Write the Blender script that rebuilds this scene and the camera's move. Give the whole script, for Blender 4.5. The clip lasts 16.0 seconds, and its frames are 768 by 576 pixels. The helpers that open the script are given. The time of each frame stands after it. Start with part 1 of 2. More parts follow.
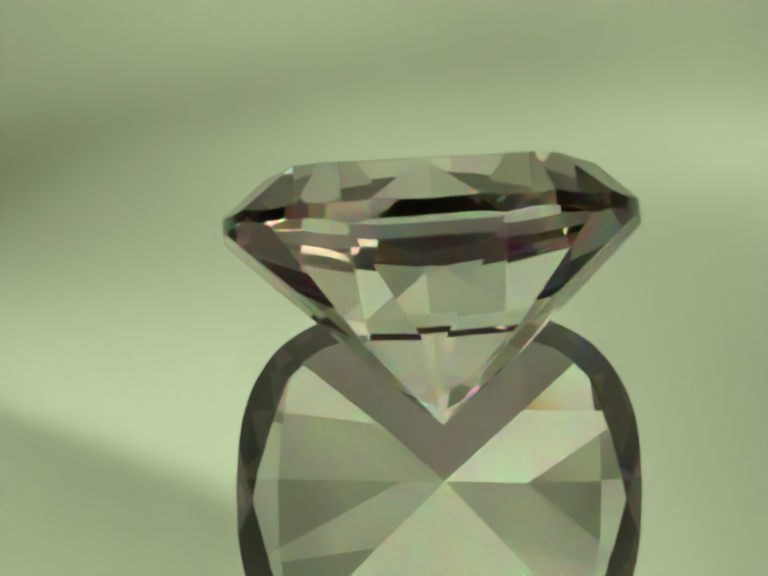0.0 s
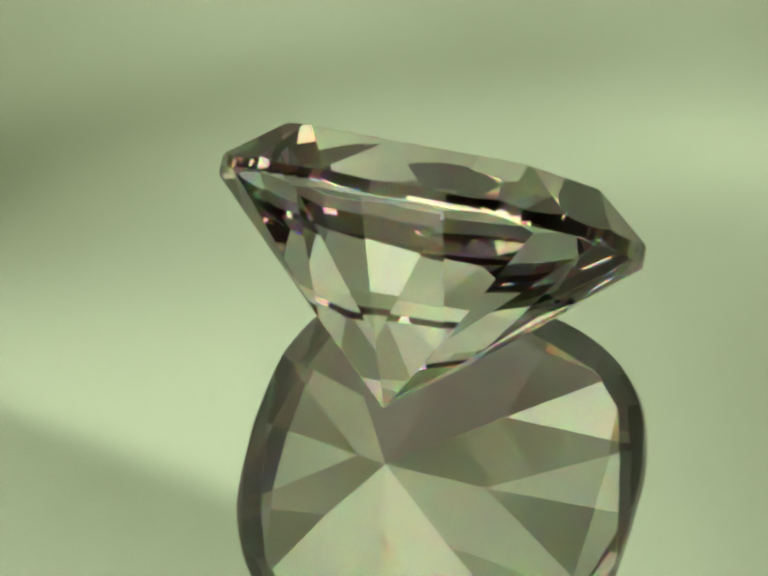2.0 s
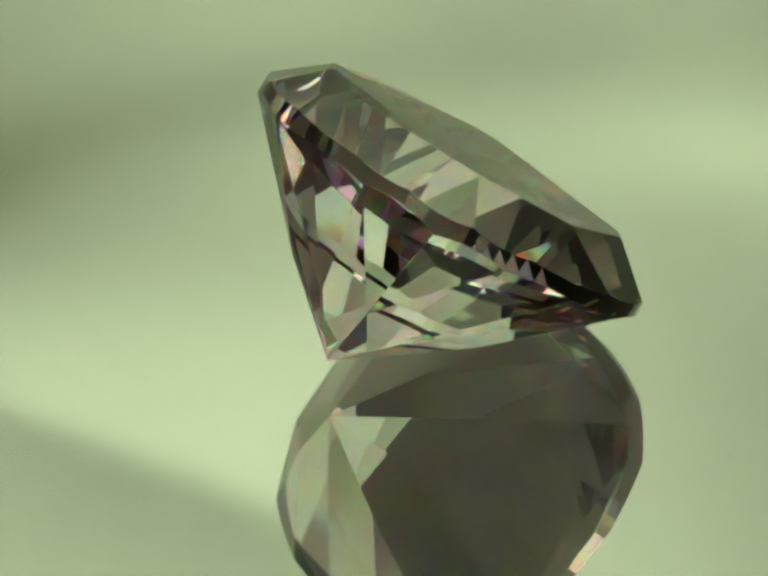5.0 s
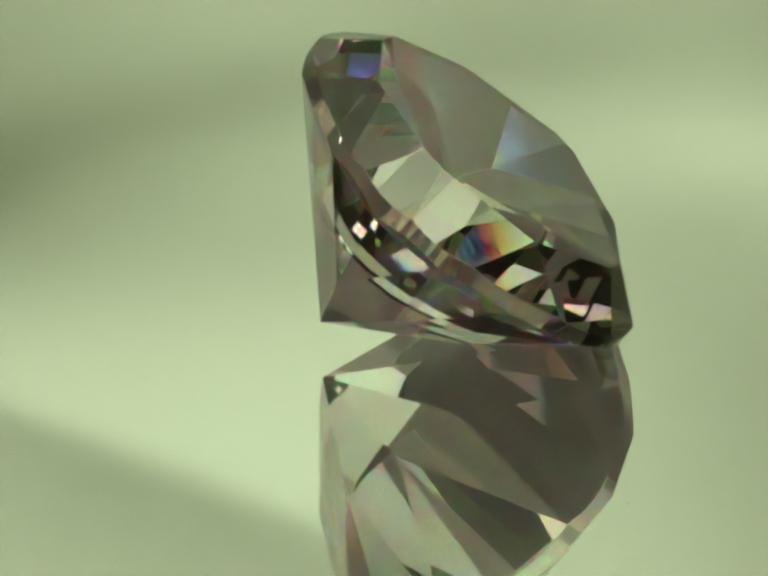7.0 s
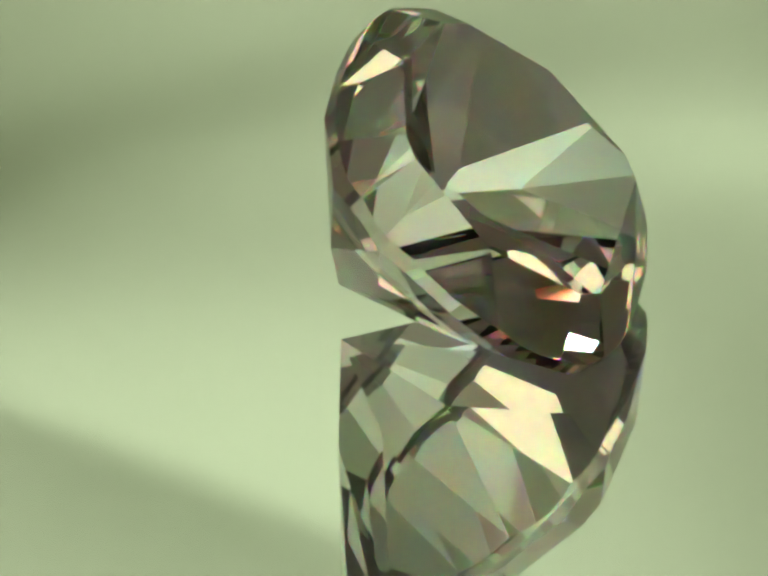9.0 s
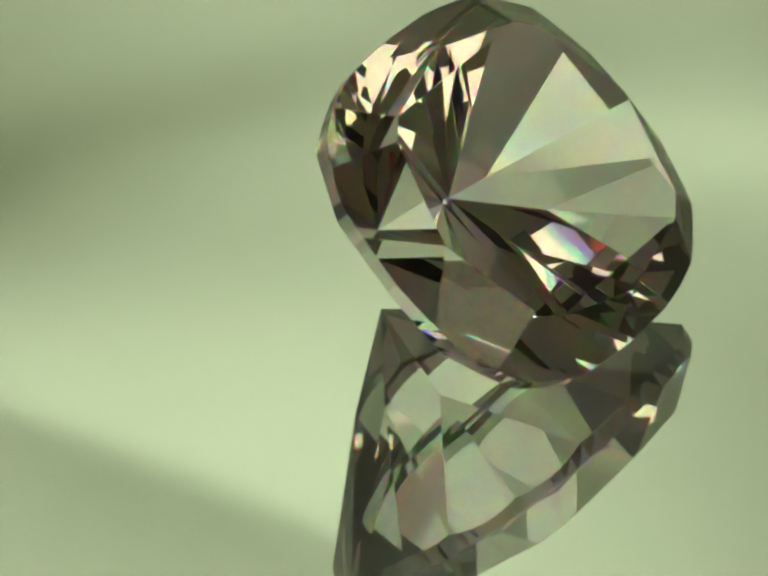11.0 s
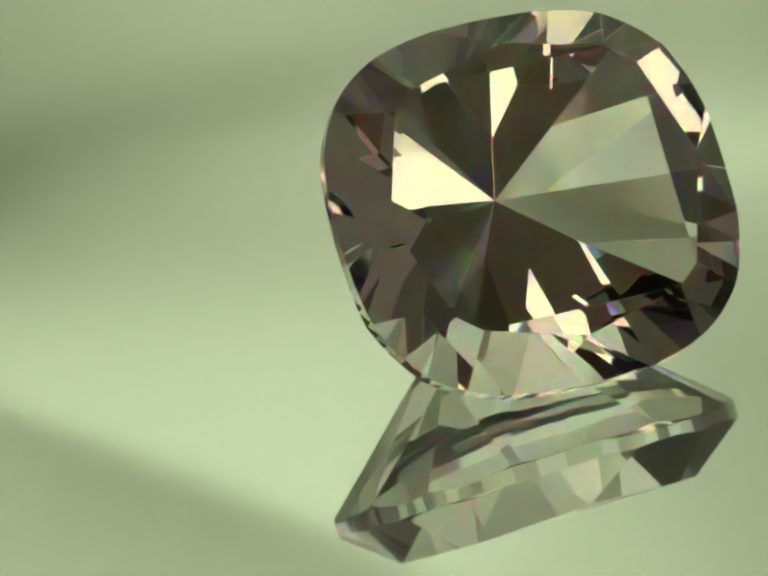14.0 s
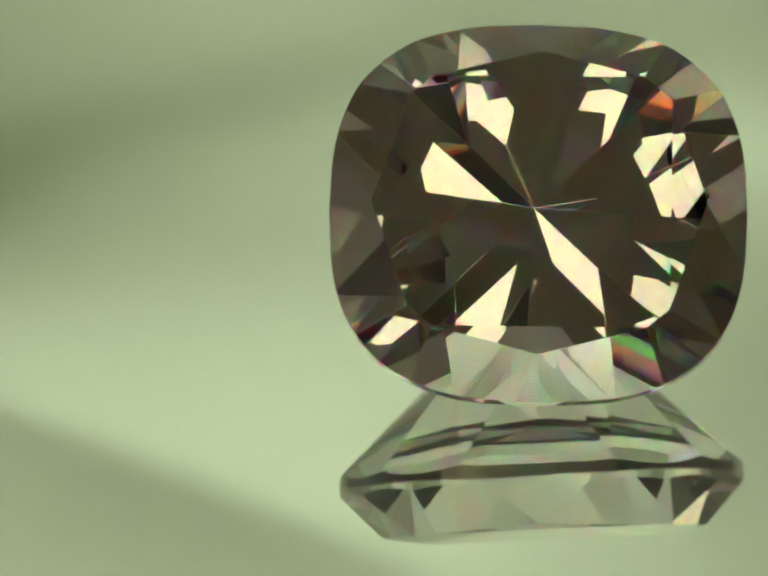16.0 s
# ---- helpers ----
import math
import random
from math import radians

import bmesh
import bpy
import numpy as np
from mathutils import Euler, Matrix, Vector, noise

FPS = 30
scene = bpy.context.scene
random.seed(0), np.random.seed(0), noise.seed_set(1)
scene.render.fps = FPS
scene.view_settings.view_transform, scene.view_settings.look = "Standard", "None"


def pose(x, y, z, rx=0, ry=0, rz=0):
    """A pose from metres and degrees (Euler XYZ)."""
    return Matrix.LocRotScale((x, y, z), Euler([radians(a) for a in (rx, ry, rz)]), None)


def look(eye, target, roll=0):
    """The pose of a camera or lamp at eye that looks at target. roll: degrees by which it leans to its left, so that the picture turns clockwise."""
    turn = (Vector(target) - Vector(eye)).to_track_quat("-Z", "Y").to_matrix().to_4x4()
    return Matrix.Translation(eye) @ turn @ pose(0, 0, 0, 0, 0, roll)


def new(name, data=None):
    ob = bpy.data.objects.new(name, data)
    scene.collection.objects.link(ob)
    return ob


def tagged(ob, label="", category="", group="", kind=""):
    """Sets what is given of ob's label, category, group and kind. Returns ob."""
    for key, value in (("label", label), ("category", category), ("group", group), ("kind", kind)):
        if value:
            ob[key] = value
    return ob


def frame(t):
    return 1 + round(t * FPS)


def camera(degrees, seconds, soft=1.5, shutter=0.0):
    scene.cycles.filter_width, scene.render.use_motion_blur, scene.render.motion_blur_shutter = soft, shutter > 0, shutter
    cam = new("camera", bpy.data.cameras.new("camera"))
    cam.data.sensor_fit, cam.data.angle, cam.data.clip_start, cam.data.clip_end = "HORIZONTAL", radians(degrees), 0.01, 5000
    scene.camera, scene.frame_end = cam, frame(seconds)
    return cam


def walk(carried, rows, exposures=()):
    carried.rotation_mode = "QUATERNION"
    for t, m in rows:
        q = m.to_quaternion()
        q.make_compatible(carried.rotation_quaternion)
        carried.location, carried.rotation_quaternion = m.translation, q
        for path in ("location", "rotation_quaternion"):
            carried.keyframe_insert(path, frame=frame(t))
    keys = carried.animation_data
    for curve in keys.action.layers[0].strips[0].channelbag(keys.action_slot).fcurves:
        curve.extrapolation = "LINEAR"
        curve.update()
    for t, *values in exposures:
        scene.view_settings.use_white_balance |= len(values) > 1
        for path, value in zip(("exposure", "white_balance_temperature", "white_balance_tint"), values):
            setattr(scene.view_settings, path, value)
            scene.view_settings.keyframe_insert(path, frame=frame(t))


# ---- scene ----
# A faceted gem of 10 mm rests on its pavilion on a slowly turning glass mirror, seen by a still macro camera.
MM = 0.001
SECONDS = 16.0
ELEVATION = radians(35.89)      # the camera's height angle over the mirror
DISTANCE = 153.5 * MM
LENS, ROLL = 7.03, -1.85

cam = camera(LENS, SECONDS, soft=3.0)
EYE = (0.0, -DISTANCE * math.cos(ELEVATION), DISTANCE * math.sin(ELEVATION))
STAND = look(EYE, (0, 0, 0), ROLL)
walk(cam, [(0.0, STAND), (SECONDS, STAND)], exposures=[(0.0, -0.14), (3.0, 0.0), (11.0, 0.0), (14.0, -0.03), (SECONDS, -0.17)])

# the turntable: its axis, and the gem's turn on it
AXIS = (2.480 * MM, -1.818 * MM, 0.0)
TURN_START, TURN_RATE = 1.51, -11.29   # degrees, degrees a second


# ---- world ----
world = bpy.data.worlds.new("world")
scene.world = world
world.use_nodes = True
world.node_tree.nodes["Background"].inputs["Color"].default_value = (0.30, 0.27, 0.24, 1)
world.node_tree.nodes["Background"].inputs["Strength"].default_value = 0.02

# unseen lamps: the first added to light the cloth, the others for gem flashes
LAMPS = [  # place, what it shines at, radius of the diffuser, strength, colour
    ((-0.32, -0.12, 1.45), (0.0, 0.80, 0.50), 0.045, 1350.0, (1.0, 0.955, 0.80)),
    ((0.242, -0.497, 0.281), (0.0, 0.0, 0.0), 0.115, 1.5),
    ((0.220, -0.573, 0.088), (0.0, 0.0, 0.0), 0.070, 1.5),
    ((0.363, -0.269, 0.424), (0.0, 0.0, 0.0), 0.059, 1.5),
    ((-0.295, -0.390, 0.382), (0.0, 0.0, 0.0), 0.106, 1.5),
    ((-0.334, -0.193, 0.460), (0.0, 0.0, 0.0), 0.042, 1.5),
    ((-0.390, -0.433, 0.145), (0.0, 0.0, 0.0), 0.063, 1.5),
    ((-0.458, 0.413, 0.085), (0.0, 0.0, 0.0), 0.060, 1.5),
]


# ---- materials ----
def material(name):
    m = bpy.data.materials.new(name)
    m.use_nodes = True
    m.node_tree.nodes.clear()
    return m, m.node_tree.nodes, m.node_tree.links


def surface(name, colour, rough=0.6, metal=0.0, scale=40.0, vary=0.12, bump=0.1, fine=None):
    """A plain surface with colour variation at two scales and a fine relief."""
    m, n, l = material(name)
    out, bsdf = n.new("ShaderNodeOutputMaterial"), n.new("ShaderNodeBsdfPrincipled")
    where = n.new("ShaderNodeTexCoord")
    big, small = n.new("ShaderNodeTexNoise"), n.new("ShaderNodeTexNoise")
    big.inputs["Scale"].default_value, small.inputs["Scale"].default_value = scale * 0.12, fine or scale * 6
    ramp = n.new("ShaderNodeMix")
    ramp.data_type = "RGBA"
    add = n.new("ShaderNodeMath")
    add.operation = "MULTIPLY"
    for a, b in ((where.outputs["Object"], big.inputs["Vector"]), (where.outputs["Object"], small.inputs["Vector"]),
                 (big.outputs["Fac"], add.inputs[0]), (small.outputs["Fac"], add.inputs[1])):
        l.new(a, b)
    gain = n.new("ShaderNodeMath")
    gain.operation = "MULTIPLY"
    gain.inputs[1].default_value = 2.0
    l.new(add.outputs[0], gain.inputs[0])
    l.new(gain.outputs[0], ramp.inputs["Factor"])
    ramp.inputs["A"].default_value = (*[c * (1 - vary) for c in colour], 1)
    ramp.inputs["B"].default_value = (*[min(1, c * (1 + vary)) for c in colour], 1)
    l.new(ramp.outputs["Result"], bsdf.inputs["Base Color"])
    bsdf.inputs["Roughness"].default_value, bsdf.inputs["Metallic"].default_value = rough, metal
    relief = n.new("ShaderNodeBump")
    relief.inputs["Strength"].default_value, relief.inputs["Distance"].default_value = bump, 0.0005
    l.new(small.outputs["Fac"], relief.inputs["Height"])
    l.new(relief.outputs["Normal"], bsdf.inputs["Normal"])
    l.new(bsdf.outputs[0], out.inputs["Surface"])
    return m


STONE_INDEX = 1.627


def gem_material():
    """Pale smoky stone: three clear shares, one a colour, bent a little differently, so that it shows fire."""
    m, n, l = material("gem")
    out = n.new("ShaderNodeOutputMaterial")
    total = None
    for k, (tint, ior) in enumerate((((0.711, 0.13, 0.13, 1), STONE_INDEX - 0.003), ((0.13, 0.684, 0.13, 1), STONE_INDEX), ((0.13, 0.13, 0.692, 1), STONE_INDEX + 0.0035))):
        share = n.new("ShaderNodeBsdfGlass")
        share.inputs["Color"].default_value = tint
        share.inputs["Roughness"].default_value = 0.0
        share.inputs["IOR"].default_value = ior
        if total is None:
            total = share
        else:
            both = n.new("ShaderNodeAddShader")
            l.new(total.outputs[0], both.inputs[0])
            l.new(share.outputs[0], both.inputs[1])
            total = both
    l.new(total.outputs[0], out.inputs["Surface"])
    return m


def clear_glass(name, tint, ior):
    m, n, l = material(name)
    out, glass = n.new("ShaderNodeOutputMaterial"), n.new("ShaderNodeBsdfGlass")
    glass.inputs["Color"].default_value = (*tint, 1)
    glass.inputs["Roughness"].default_value, glass.inputs["IOR"].default_value = 0.0, ior
    l.new(glass.outputs[0], out.inputs["Surface"])
    return m


def glowing(name, colour, strength):
    m, n, l = material(name)
    out, glow = n.new("ShaderNodeOutputMaterial"), n.new("ShaderNodeEmission")
    glow.inputs["Color"].default_value, glow.inputs["Strength"].default_value = (*colour, 1), strength
    l.new(glow.outputs[0], out.inputs["Surface"])
    return m


def silvering():
    """A clean mirror layer with a thin, uneven rough share, added as a veil of light over its dark reflections."""
    m, n, l = material("silvering")
    out, both = n.new("ShaderNodeOutputMaterial"), n.new("ShaderNodeMixShader")
    sharp, veil = n.new("ShaderNodeBsdfGlossy"), n.new("ShaderNodeBsdfGlossy")
    where, uneven, span = n.new("ShaderNodeTexCoord"), n.new("ShaderNodeTexNoise"), n.new("ShaderNodeMapRange")
    uneven.inputs["Scale"].default_value, uneven.inputs["Detail"].default_value = 90.0, 4.0
    span.inputs["To Min"].default_value, span.inputs["To Max"].default_value = 0.075, 0.105
    sharp.inputs["Color"].default_value, sharp.inputs["Roughness"].default_value = (0.91, 0.93, 0.90, 1), 0.025
    veil.inputs["Color"].default_value, veil.inputs["Roughness"].default_value = (0.90, 0.92, 0.88, 1), 0.35
    l.new(where.outputs["Object"], uneven.inputs["Vector"])
    l.new(uneven.outputs["Fac"], span.inputs["Value"])
    l.new(span.outputs["Result"], both.inputs["Fac"])
    l.new(sharp.outputs[0], both.inputs[1])
    l.new(veil.outputs[0], both.inputs[2])
    l.new(both.outputs[0], out.inputs["Surface"])
    return m


GEM = gem_material()
PLATE = clear_glass("plate_glass", (0.985, 0.995, 0.985), 1.22)
SILVER = silvering()
CLOTH = surface("green_cloth", (0.532, 0.66, 0.485), rough=0.85, scale=60, vary=0.05, bump=0.05)
# unseen walls and ceiling: their tones set how light each side shows in the gem
WALL = surface("north_wall", (0.34, 0.36, 0.29), rough=0.9, scale=40, vary=0.3)
EAST_WALL = surface("east_wall", (0.30, 0.29, 0.23), rough=0.9, scale=40, vary=0.3)
SOUTH_WALL = surface("south_wall", (0.70, 0.60, 0.48), rough=0.9, scale=45, vary=0.5)
SIDE_WALL = surface("side_wall", (0.18, 0.17, 0.13), rough=0.9, scale=45, vary=0.4)
CEILING = surface("ceiling_paint", (0.74, 0.76, 0.66), rough=0.9, scale=20)
TABLE = surface("table_wood", (0.20, 0.17, 0.13), rough=0.5, scale=30, vary=0.25, bump=0.05)
FLOOR = surface("floor_wood", (0.14, 0.10, 0.07), rough=0.5, scale=30, vary=0.3)
SHADE = surface("lamp_metal", (0.05, 0.05, 0.05), rough=0.4, metal=0.0, scale=50)
DUST = surface("dust", (0.10, 0.09, 0.07), rough=0.9, scale=3000)


# ---- building ----
def part(name, bm, mat, parent=None, label=""):
    mesh = bpy.data.meshes.new(name)
    bm.to_mesh(mesh)
    bm.free()
    mesh.materials.append(mat)
    ob = new(name, mesh)
    if parent:
        ob.parent = parent
    if label:
        tagged(ob, label)
    return ob


def box(lo, hi, bevel=0.0):
    bm = bmesh.new()
    bmesh.ops.create_cube(bm, size=1)
    for v in bm.verts:
        v.co = Vector([lo[i] + (v.co[i] + 0.5) * (hi[i] - lo[i]) for i in range(3)])
    if bevel:
        bmesh.ops.bevel(bm, geom=bm.edges[:], offset=bevel, segments=2, affect="EDGES")
    return bm


def lathe(profile, steps=64):
    """Turns a profile of (radius, height) round the z axis."""
    bm = bmesh.new()
    rings = []
    for r, z in profile:
        if r < 1e-9:
            rings.append([bm.verts.new((0, 0, z))])
        else:
            rings.append([bm.verts.new((r * math.cos(2 * math.pi * i / steps), r * math.sin(2 * math.pi * i / steps), z)) for i in range(steps)])
    for a, b in zip(rings, rings[1:]):
        for i in range(steps):
            j = (i + 1) % steps
            if len(a) == 1 and len(b) > 1:
                bm.faces.new((a[0], b[j], b[i]))
            elif len(b) == 1 and len(a) > 1:
                bm.faces.new((a[i], a[j], b[0]))
            elif len(a) > 1:
                bm.faces.new((a[i], a[j], b[j], b[i]))
    bmesh.ops.recalc_face_normals(bm, faces=bm.faces[:])
    return bm


# ---- the room ----
def room():
    x, y, h, t, low = 1.5, 1.5, 2.0, 0.1, -0.75
    for name, lo, hi in (("wall_north", (-x, y, low), (x, y + t, h)), ("wall_south", (-x, -y - t, low), (x, -y, h)),
                         ("wall_east", (x, -y - t, low), (x + t, y + t, h)), ("wall_west", (-x - t, -y - t, low), (-x, y + t, h))):
        tagged(part(name, box(lo, hi), {"wall_south": SOUTH_WALL, "wall_west": SIDE_WALL, "wall_east": EAST_WALL}.get(name, WALL)), "unseen plain wall closing the room, toned for the light it shows in the gem", "wall", kind="structure")
    tagged(part("ceiling", box((-x - t, -y - t, h), (x + t, y + t, h + t)), CEILING), "unseen plain ceiling closing the room, toned for the light it shows in the gem", "ceiling", kind="structure")
    tagged(part("floor", box((-x - t, -y - t, low - t), (x + t, y + t, low)), FLOOR), "dark wooden floor of the dim room", "floor", kind="structure")


def table():
    thing = tagged(new("table"), "brown wooden table that carries the turning mirror", "table")
    thing.location = (0, 0, -0.75)
    top = -1.4 * MM + 0.75
    part("tabletop", box((-0.7, -0.45, top - 0.03), (0.7, 0.6, top), 0.003), TABLE, thing)
    for sx in (-0.64, 0.64):
        for sy in (-0.39, 0.54):
            part("leg", box((sx - 0.03, sy - 0.03, 0), (sx + 0.03, sy + 0.03, top - 0.03), 0.003), TABLE, thing)


# ---- the backdrop: an added green cloth, folded to shade the mirrored background ----
CLOTH_Y = 0.40
CLOTH_Z = CLOTH_Y * math.tan(ELEVATION)
UNIT = math.tan(radians(LENS / 2)) / 784            # one pixel of the view, the brightness plan's unit, as an angle
STEP_X = UNIT * (CLOTH_Y - EYE[1]) / math.cos(ELEVATION)
STEP_Z = UNIT * (CLOTH_Y - EYE[1]) / math.cos(ELEVATION) ** 2


def tone_slope(p, q):
    """The background's light and dark put into the cloth's shape: how far each spot leans to the lamp, in long soft
    folds and one crease.
    """
    def bell(d, w):
        return np.exp(-(d / w) ** 2)

    def rise(d, w):
        return 1 / (1 + np.exp(-np.clip(d / w, -50, 50)))
    light = 0.41 + 0.05 * rise(380 - q, 60) + 0 * p
    light -= 0.13 * bell(q - (315 - 0.30 * p + 0.00009 * p * p), 95) * (1 - 0.45 * rise(p - 900, 250))
    light -= 0.03 * bell(p, 170) * bell(q - 350, 150)
    light += 0.04 * bell(q - 60, 70) * bell(p - 500, 350)
    light += 0.20 * bell(p - 1560, 420) * bell(q - 290, 95)
    light += 0.08 * bell(p - 900, 350) * bell(q - 330, 130)
    crease = 808 + 0.405 * p
    lobe = rise(q - 590 + 0.05 * p, 75) * (1 - 0.8 * rise(p - 1000, 120))
    light += 0.29 * lobe * (1 - rise(q - crease, 13))
    light -= 0.03 * bell(q - crease - 60, 80) * rise(900 - p, 100)
    light -= 0.10 * bell(p - 1600, 260) * bell(q - 720, 190)
    light -= 0.088 * bell(p + 60, 330) * bell(q - 340, 260)
    light -= 0.05 * bell(p - 80, 380) * bell(q - 230, 300)
    light -= 0.07 * bell(p - 1560, 330) * bell(q - 1000, 190)
    light += 0.04 * bell(p - 1330, 200) * bell(q - 1160, 90)
    light -= 0.028 * bell(p + 50, 430) * rise(690 - q, 80)
    light += 0.03 * bell(p - 1560, 350) * rise(360 - q, 80)
    light -= 0.04 * bell(p - 100, 450) * rise(140 - q, 45)
    light += 0.03 * bell(p, 230) * bell(q - 290, 90)
    light -= 0.030 * rise(720 - p, 120) * rise(690 - q, 80)
    calm = bell(p - 784, 2200) * bell(q - 588, 1800)
    return 1.28 * (light - 0.42) / 0.906 * calm


def backdrop():
    xs = np.concatenate([np.linspace(-0.34, -0.075, 48, endpoint=False), np.linspace(-0.075, 0.075, 150), np.linspace(0.075, 0.40, 55)[1:]])
    zs = np.concatenate([np.linspace(-0.002, CLOTH_Z - 0.06, 60, endpoint=False), np.linspace(CLOTH_Z - 0.06, CLOTH_Z + 0.06, 200), np.linspace(CLOTH_Z + 0.06, 0.63, 56)[1:]])
    X, Z = np.meshgrid(xs, zs)
    # the folds are laid out from the middle up and down, each spot shifted by the depth of the cloth there
    depth = np.zeros_like(X)
    middle = int(np.argmin(abs(zs - CLOTH_Z)))
    lean, cr, sr = math.tan(ELEVATION), math.cos(radians(ROLL)), math.sin(radians(ROLL))
    for order in (range(middle, len(zs) - 1), range(middle, 0, -1)):
        for r in order:
            nxt = r + 1 if order.step > 0 else r - 1
            a, b = xs / STEP_X, (zs[r] - CLOTH_Z - depth[r] * lean) / STEP_Z
            depth[nxt] = depth[r] + tone_slope(784 + a * cr - b * sr, 588 + b * cr + a * sr) * (zs[nxt] - zs[r])
    Y = CLOTH_Y + depth
    # folds outside the view, added to vary the tones seen through the gem
    away = 1 - np.exp(-(X / 0.085) ** 4 - ((Z - CLOTH_Z) / 0.075) ** 4)
    Y += away * (0.006 * np.sin(2 * math.pi * (0.8 * X + 0.6 * Z) / 0.13) + 0.004 * np.sin(2 * math.pi * (0.5 * X - 0.9 * Z) / 0.085 + 1.3))
    Y -= 1.3 * np.clip(0.06 - Z, 0, 1) ** 2 / 0.06       # it sweeps forward onto the table
    rows, cols = X.shape
    verts = np.stack([X, Y, Z], -1).reshape(-1, 3).tolist()
    faces = [(r * cols + c, r * cols + c + 1, (r + 1) * cols + c + 1, (r + 1) * cols + c) for r in range(rows - 1) for c in range(cols - 1)]
    mesh = bpy.data.meshes.new("backdrop")
    mesh.from_pydata(verts, [], faces)
    mesh.shade_smooth()
    mesh.materials.append(CLOTH)
    cloth = tagged(new("backdrop", mesh), "sage green cloth added behind the mirror, folded so that it shades the mirrored background", "backdrop", kind="structure")
    rail = tagged(new("cloth_stand"), "slim black metal stand with a rail that carries the green cloth", "stand")
    rail.location = (0.03, CLOTH_Y + 0.012, -1.4 * MM)
    for x in (-0.395, 0.395):
        part("post", box((x - 0.006, -0.006, 0), (x + 0.006, 0.006, 0.64), 0.001), SHADE, rail)
        part("foot", box((x - 0.02, -0.06, 0), (x + 0.02, 0.06, 0.008), 0.001), SHADE, rail)
    part("crossbar", box((-0.405, -0.005, 0.63), (0.405, 0.005, 0.642), 0.001), SHADE, rail)
    thick = cloth.modifiers.new("thickness", "SOLIDIFY")
    thick.thickness, thick.offset = 0.0008, -1.0 if mesh.polygons[0].normal.y < 0 else 1.0
    return cloth


# ---- lamps ----
def lamp(place, target, radius, strength, colour=(1.0, 0.955, 0.56)):
    thing = tagged(new("unseen_lamp"), "unseen black lamp head with a warm diffuser, placed for cloth light and gem flashes", "lamp", group="lamps over the mirror")
    thing.matrix_basis = look(place, target)
    r = radius
    part("housing", lathe([(r * 1.12, -0.006), (r * 1.12, 0.02), (r * 0.7, 0.06), (r * 0.25, 0.085), (0, 0.09)]), SHADE, thing)
    part("rim", lathe([(r * 1.03, 0.0), (r * 1.03, -0.006), (r * 1.14, -0.008), (r * 1.16, 0.004), (r * 1.12, 0.006)]), SHADE, thing)
    part("diffuser", lathe([(0, 0.002), (r * 0.6, 0.003), (r * 1.03, 0.005), (r * 1.03, 0.012), (0, 0.012)]), glowing("lamp_glow", colour, strength), thing, "warm white glowing diffuser")
    up = 2.0 - place[2] - 0.05
    rod = bmesh.new()
    bmesh.ops.create_cone(rod, cap_ends=True, segments=16, radius1=0.006, radius2=0.006, depth=up)
    bmesh.ops.translate(rod, verts=rod.verts[:], vec=(0, 0, up / 2))
    pole = part("pole", rod, SHADE, thing)
    turn = thing.matrix_basis.to_3x3().to_4x4()
    pole.matrix_basis = Matrix.Translation((0, 0, 0.06)) @ turn.inverted()


# ---- the turning mirror ----
def mirror():
    thing = tagged(new("mirror_plate"), "round glass mirror plate lying flat and slowly turning", "mirror")
    thing.location = AXIS
    part("glass", lathe([(0, 0), (59.6 * MM, 0), (60 * MM, -0.4 * MM), (60 * MM, -1.0 * MM), (59.6 * MM, -1.4 * MM), (0, -1.4 * MM)], 128), PLATE, thing)
    part("silvering", lathe([(0, -1.20 * MM), (59 * MM, -1.20 * MM), (59 * MM, -1.23 * MM), (0, -1.23 * MM)], 128), SILVER, thing, "bright silver reflecting layer")
    for r, angle, size in ((7.76, 10.8, 0.036), (8.71, 16.4, 0.032), (8.24, 23.6, 0.025)):
        speck = bmesh.new()
        bmesh.ops.create_icosphere(speck, subdivisions=2, radius=size * MM)
        for v in speck.verts:
            v.co *= 0.8 + 0.5 * noise.noise(v.co * 9000 + Vector((r, angle, 0)))
            v.co.z *= 0.6
        mote = part("dust_speck", speck, DUST, thing, "tiny dark grain of dust")
        mote.location = (r * MM * math.cos(radians(angle)), r * MM * math.sin(radians(angle)), size * 0.4 * MM)
    return thing


# ---- the gem ----
HALF_X, HALF_Y, POWER = 5.0, 4.655, 2.753
CULET = (0.048, -0.775, -4.88)
CROWN, TABLE_SHARE, GIRDLE = 1.314, 0.763, 0.205
TILT, SPIN = 40.58, -3.28
# the cutter's small irregularities, facet by facet round the stone
MAIN_DROP = (0.096, 0.051, 0.038, 0.066, -0.009, 0.082, 0.02, 0.045)
LOWER_MEET = (0.445, 0.355, 0.353, 0.186, 0.373, 0.318, 0.376, 0.382)
LOWER_TURN = (-1.3, -0.7, 4.6, -2.9, 4.1, 2.1, -0.9, -3.6, 2.1, -0.9, -2.6, -1.7, 0.3, 3.0, 4.4, 2.0)
LOWER_DROP = (0.003, 0.035, 0.094, 0.098, 0.04, 0.034, 0.053, 0.035)
TABLE_CORNER = (39.7, 39.9, 38.8, 40.0)
WEDGE_TURN = (0, 0, 0, 0, 0, 0, 0, 0)
BEZEL_RISE = (0, 0, 0, 0)
STAR_SHARE = (0.80, 0.80, 0.80, 0.80)
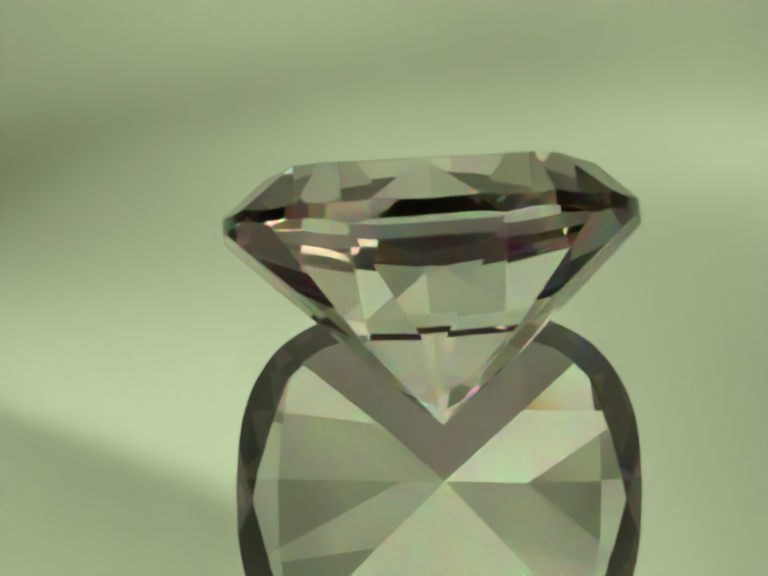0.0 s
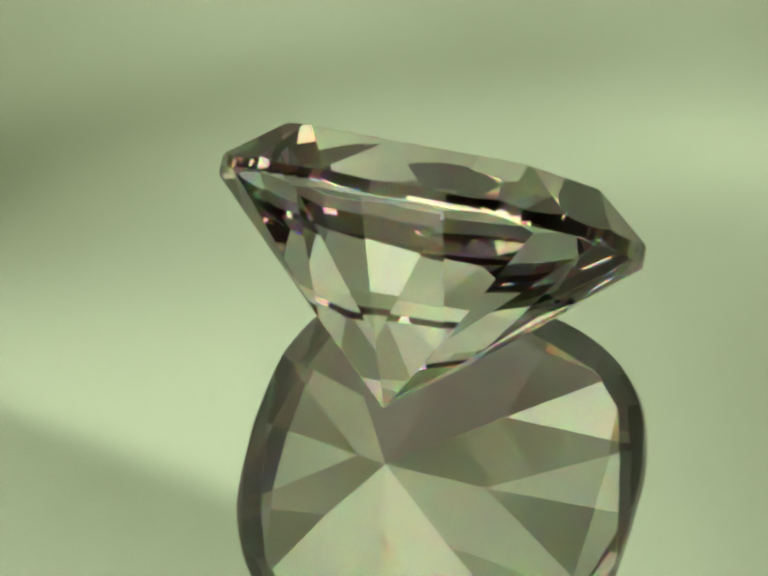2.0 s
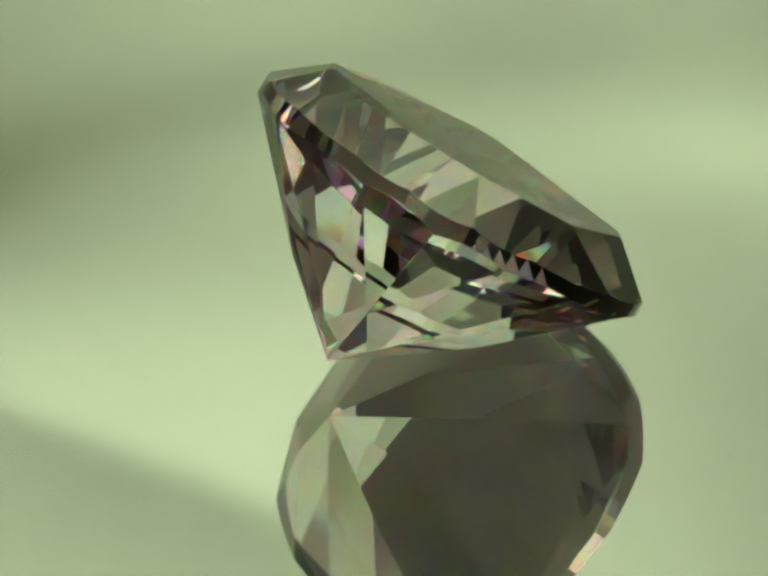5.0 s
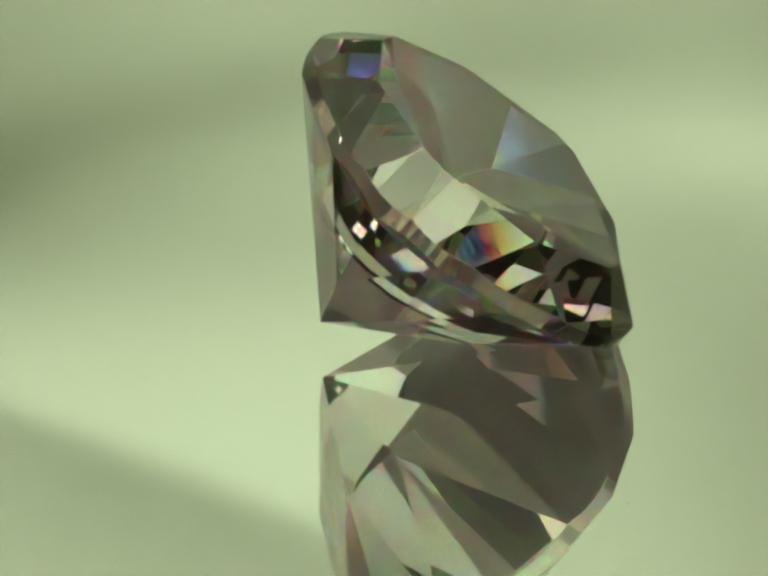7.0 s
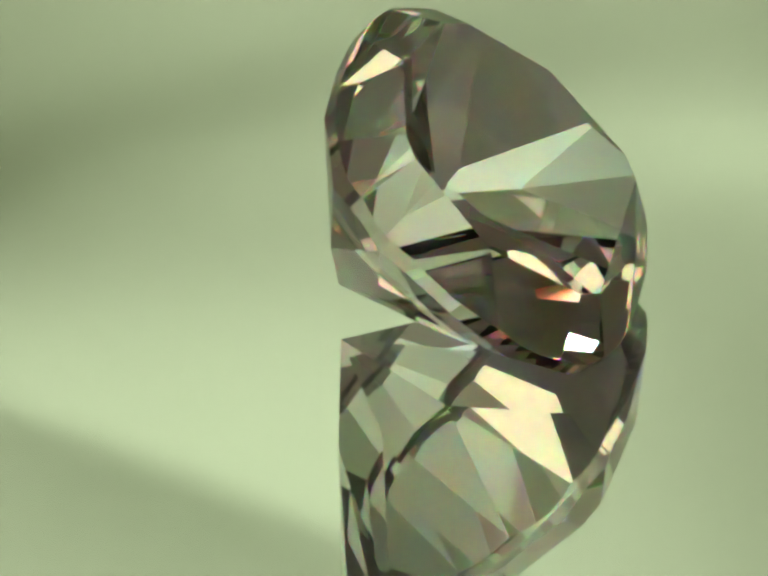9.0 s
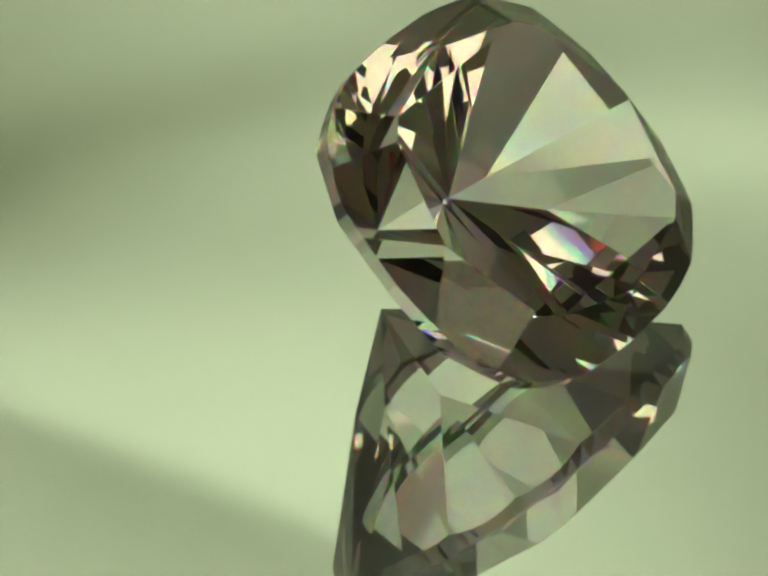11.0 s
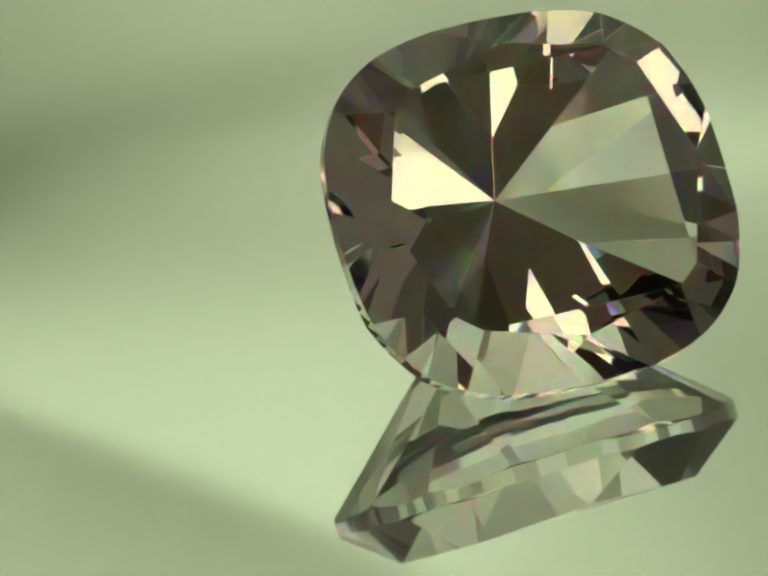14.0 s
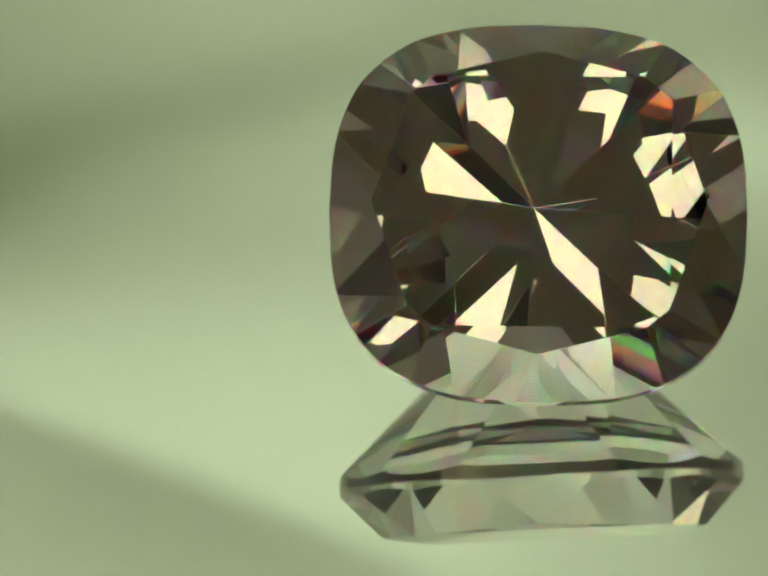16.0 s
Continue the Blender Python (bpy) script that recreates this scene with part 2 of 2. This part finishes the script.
SIDE_RISE = (0, 0, 0, 0)


def reach(a):
    """How far the cushion outline's tangent lies in the direction a."""
    k = POWER / (POWER - 1)
    return (abs(HALF_X * math.cos(a)) ** k + abs(HALF_Y * math.sin(a)) ** k) ** (1 / k)


def rim(a, z, share=1.0):
    """The point of the outline at the azimuth a."""
    r = share * (abs(math.cos(a) / HALF_X) ** POWER + abs(math.sin(a) / HALF_Y) ** POWER) ** (-1 / POWER)
    return Vector((r * math.cos(a), r * math.sin(a), z))


def gemstone():
    bm = bmesh.new()
    bmesh.ops.create_cube(bm, size=20)

    def cut(co, no):
        done = bmesh.ops.bisect_plane(bm, geom=bm.verts[:] + bm.edges[:] + bm.faces[:], dist=1e-6, plane_co=co, plane_no=no, clear_outer=True)
        edges = [e for e in done["geom_cut"] if isinstance(e, bmesh.types.BMEdge) and e.is_boundary]
        if edges:
            bmesh.ops.edgenet_fill(bm, edges=edges)

    def facet(p, q, r):
        """The cut through three points, keeping the middle of the stone."""
        no = (q - p).cross(r - p).normalized()
        if no.dot(p - Vector((0, 0, -0.5))) < 0:
            no = -no
        cut(p, no)
        return no
    tip = Vector(CULET)
    for k in range(72):                                  # girdle
        a = 2 * math.pi * (k + 0.5) / 72
        cut((reach(a) * math.cos(a), reach(a) * math.sin(a), 0), (math.cos(a), math.sin(a), 0))
    cut((0, 0, CROWN), (0, 0, 1))                        # table
    mains = [radians(22.5 + 45 * k) for k in range(8)]
    corners = [radians(90 * (k // 2) + (TABLE_CORNER[k // 2] if k % 2 == 0 else 90 - TABLE_CORNER[k // 2])) for k in range(8)]
    along = [(rim(a + 0.02, 0) - rim(a - 0.02, 0)).normalized() for a in mains]
    # pavilion: eight mains that meet in the culet, and long lower halves
    feet = [rim(a, -GIRDLE - drop) for a, drop in zip(mains, MAIN_DROP)]
    lower = [facet(tip, foot, foot + d) for foot, d in zip(feet, along)]
    for k in range(8):
        j = (k + 1) % 8
        ridge = lower[k].cross(lower[j])
        ridge *= (-GIRDLE - tip.z) / ridge.z
        meet = tip + ridge * LOWER_MEET[k]
        for side, m in ((0, k), (1, j)):
            facet(feet[m], rim(mains[k] + radians(22.5 + LOWER_TURN[2 * k + side]), -GIRDLE - LOWER_DROP[k]), meet)
    # crown: wedges from the table corners, corner bezels, and on each side a slim star over a broad triangle
    tops = [rim(a, CROWN, TABLE_SHARE) for a in corners]
    wedges = []
    for k in range(8):
        a = mains[k] + radians((1 if k % 2 == 0 else -1) * (2.0 + WEDGE_TURN[k]))
        wedges.append(facet(rim(a, GIRDLE), tops[k], tops[k] + (rim(a + 0.02, 0) - rim(a - 0.02, 0)).normalized()))
    for k in range(8):
        j, base = (k + 1) % 8, mains[k] + radians(22.5)
        if k % 2 == 0:
            facet(tops[k], tops[j], rim(base, GIRDLE + BEZEL_RISE[k // 2]))
            continue
        meet = rim(base, 0, STAR_SHARE[k // 2])
        meet.z = min([top.z - (no.x * (meet.x - top.x) + no.y * (meet.y - top.y)) / no.z for top, no in ((tops[k], wedges[k]), (tops[j], wedges[j]))] + [CROWN - 0.05])
        facet(tops[k], tops[j], meet)
        facet(rim(base, GIRDLE + SIDE_RISE[k // 2]), meet, meet + (rim(base + 0.02, 0) - rim(base - 0.02, 0)).normalized())
    bmesh.ops.dissolve_degenerate(bm, dist=0.004, edges=bm.edges[:])
    bmesh.ops.bevel(bm, geom=bm.edges[:], offset=0.010, segments=1, affect="EDGES", clamp_overlap=True)
    bmesh.ops.recalc_face_normals(bm, faces=bm.faces[:])
    bm.normal_update()
    kinds = []
    for f in bm.faces:
        kinds.append("table_facet" if f.normal.z > 0.999 else "crown" if f.normal.z > 0.06 else "girdle" if f.normal.z > -0.06 else "pavilion")
    bmesh.ops.transform(bm, matrix=pose(0, 0, 0, -TILT) @ pose(0, 0, 0, 0, 0, SPIN), verts=bm.verts[:])
    low = min(v.co.z for v in bm.verts)
    for v in bm.verts:
        v.co = (v.co + Vector((-1.280, -0.105, -low + 0.004))) * MM
    gem = tagged(new("gemstone"), "pale smoky pink-brown cushion-cut gemstone leaning on its pavilion on the mirror", "gemstone")
    gem.location = AXIS
    # the closed stone, shared out to its named zones
    for kind, label in (("table_facet", "large flat top facet"), ("crown", "upper facets round the table"), ("girdle", "thin polished rim"), ("pavilion", "long lower facets meeting in a point")):
        zone = bm.copy()
        zone.faces.ensure_lookup_table()
        bmesh.ops.delete(zone, geom=[zone.faces[i] for i, k in enumerate(kinds) if k != kind], context="FACES")
        part(kind, zone, GEM, gem, label)
    bm.free()
    return gem


room()
table()
backdrop()
for row in LAMPS:
    lamp(*row)
MIRROR = mirror()
STONE = gemstone()


def motions():
    """Mirror and gem turn together at an even pace."""
    rows = []
    for k in range(17):
        t = SECONDS * k / 16
        rows.append((t, pose(*AXIS, 0, 0, TURN_START + TURN_RATE * t)))
    walk(MIRROR, rows)
    walk(STONE, rows)


motions()
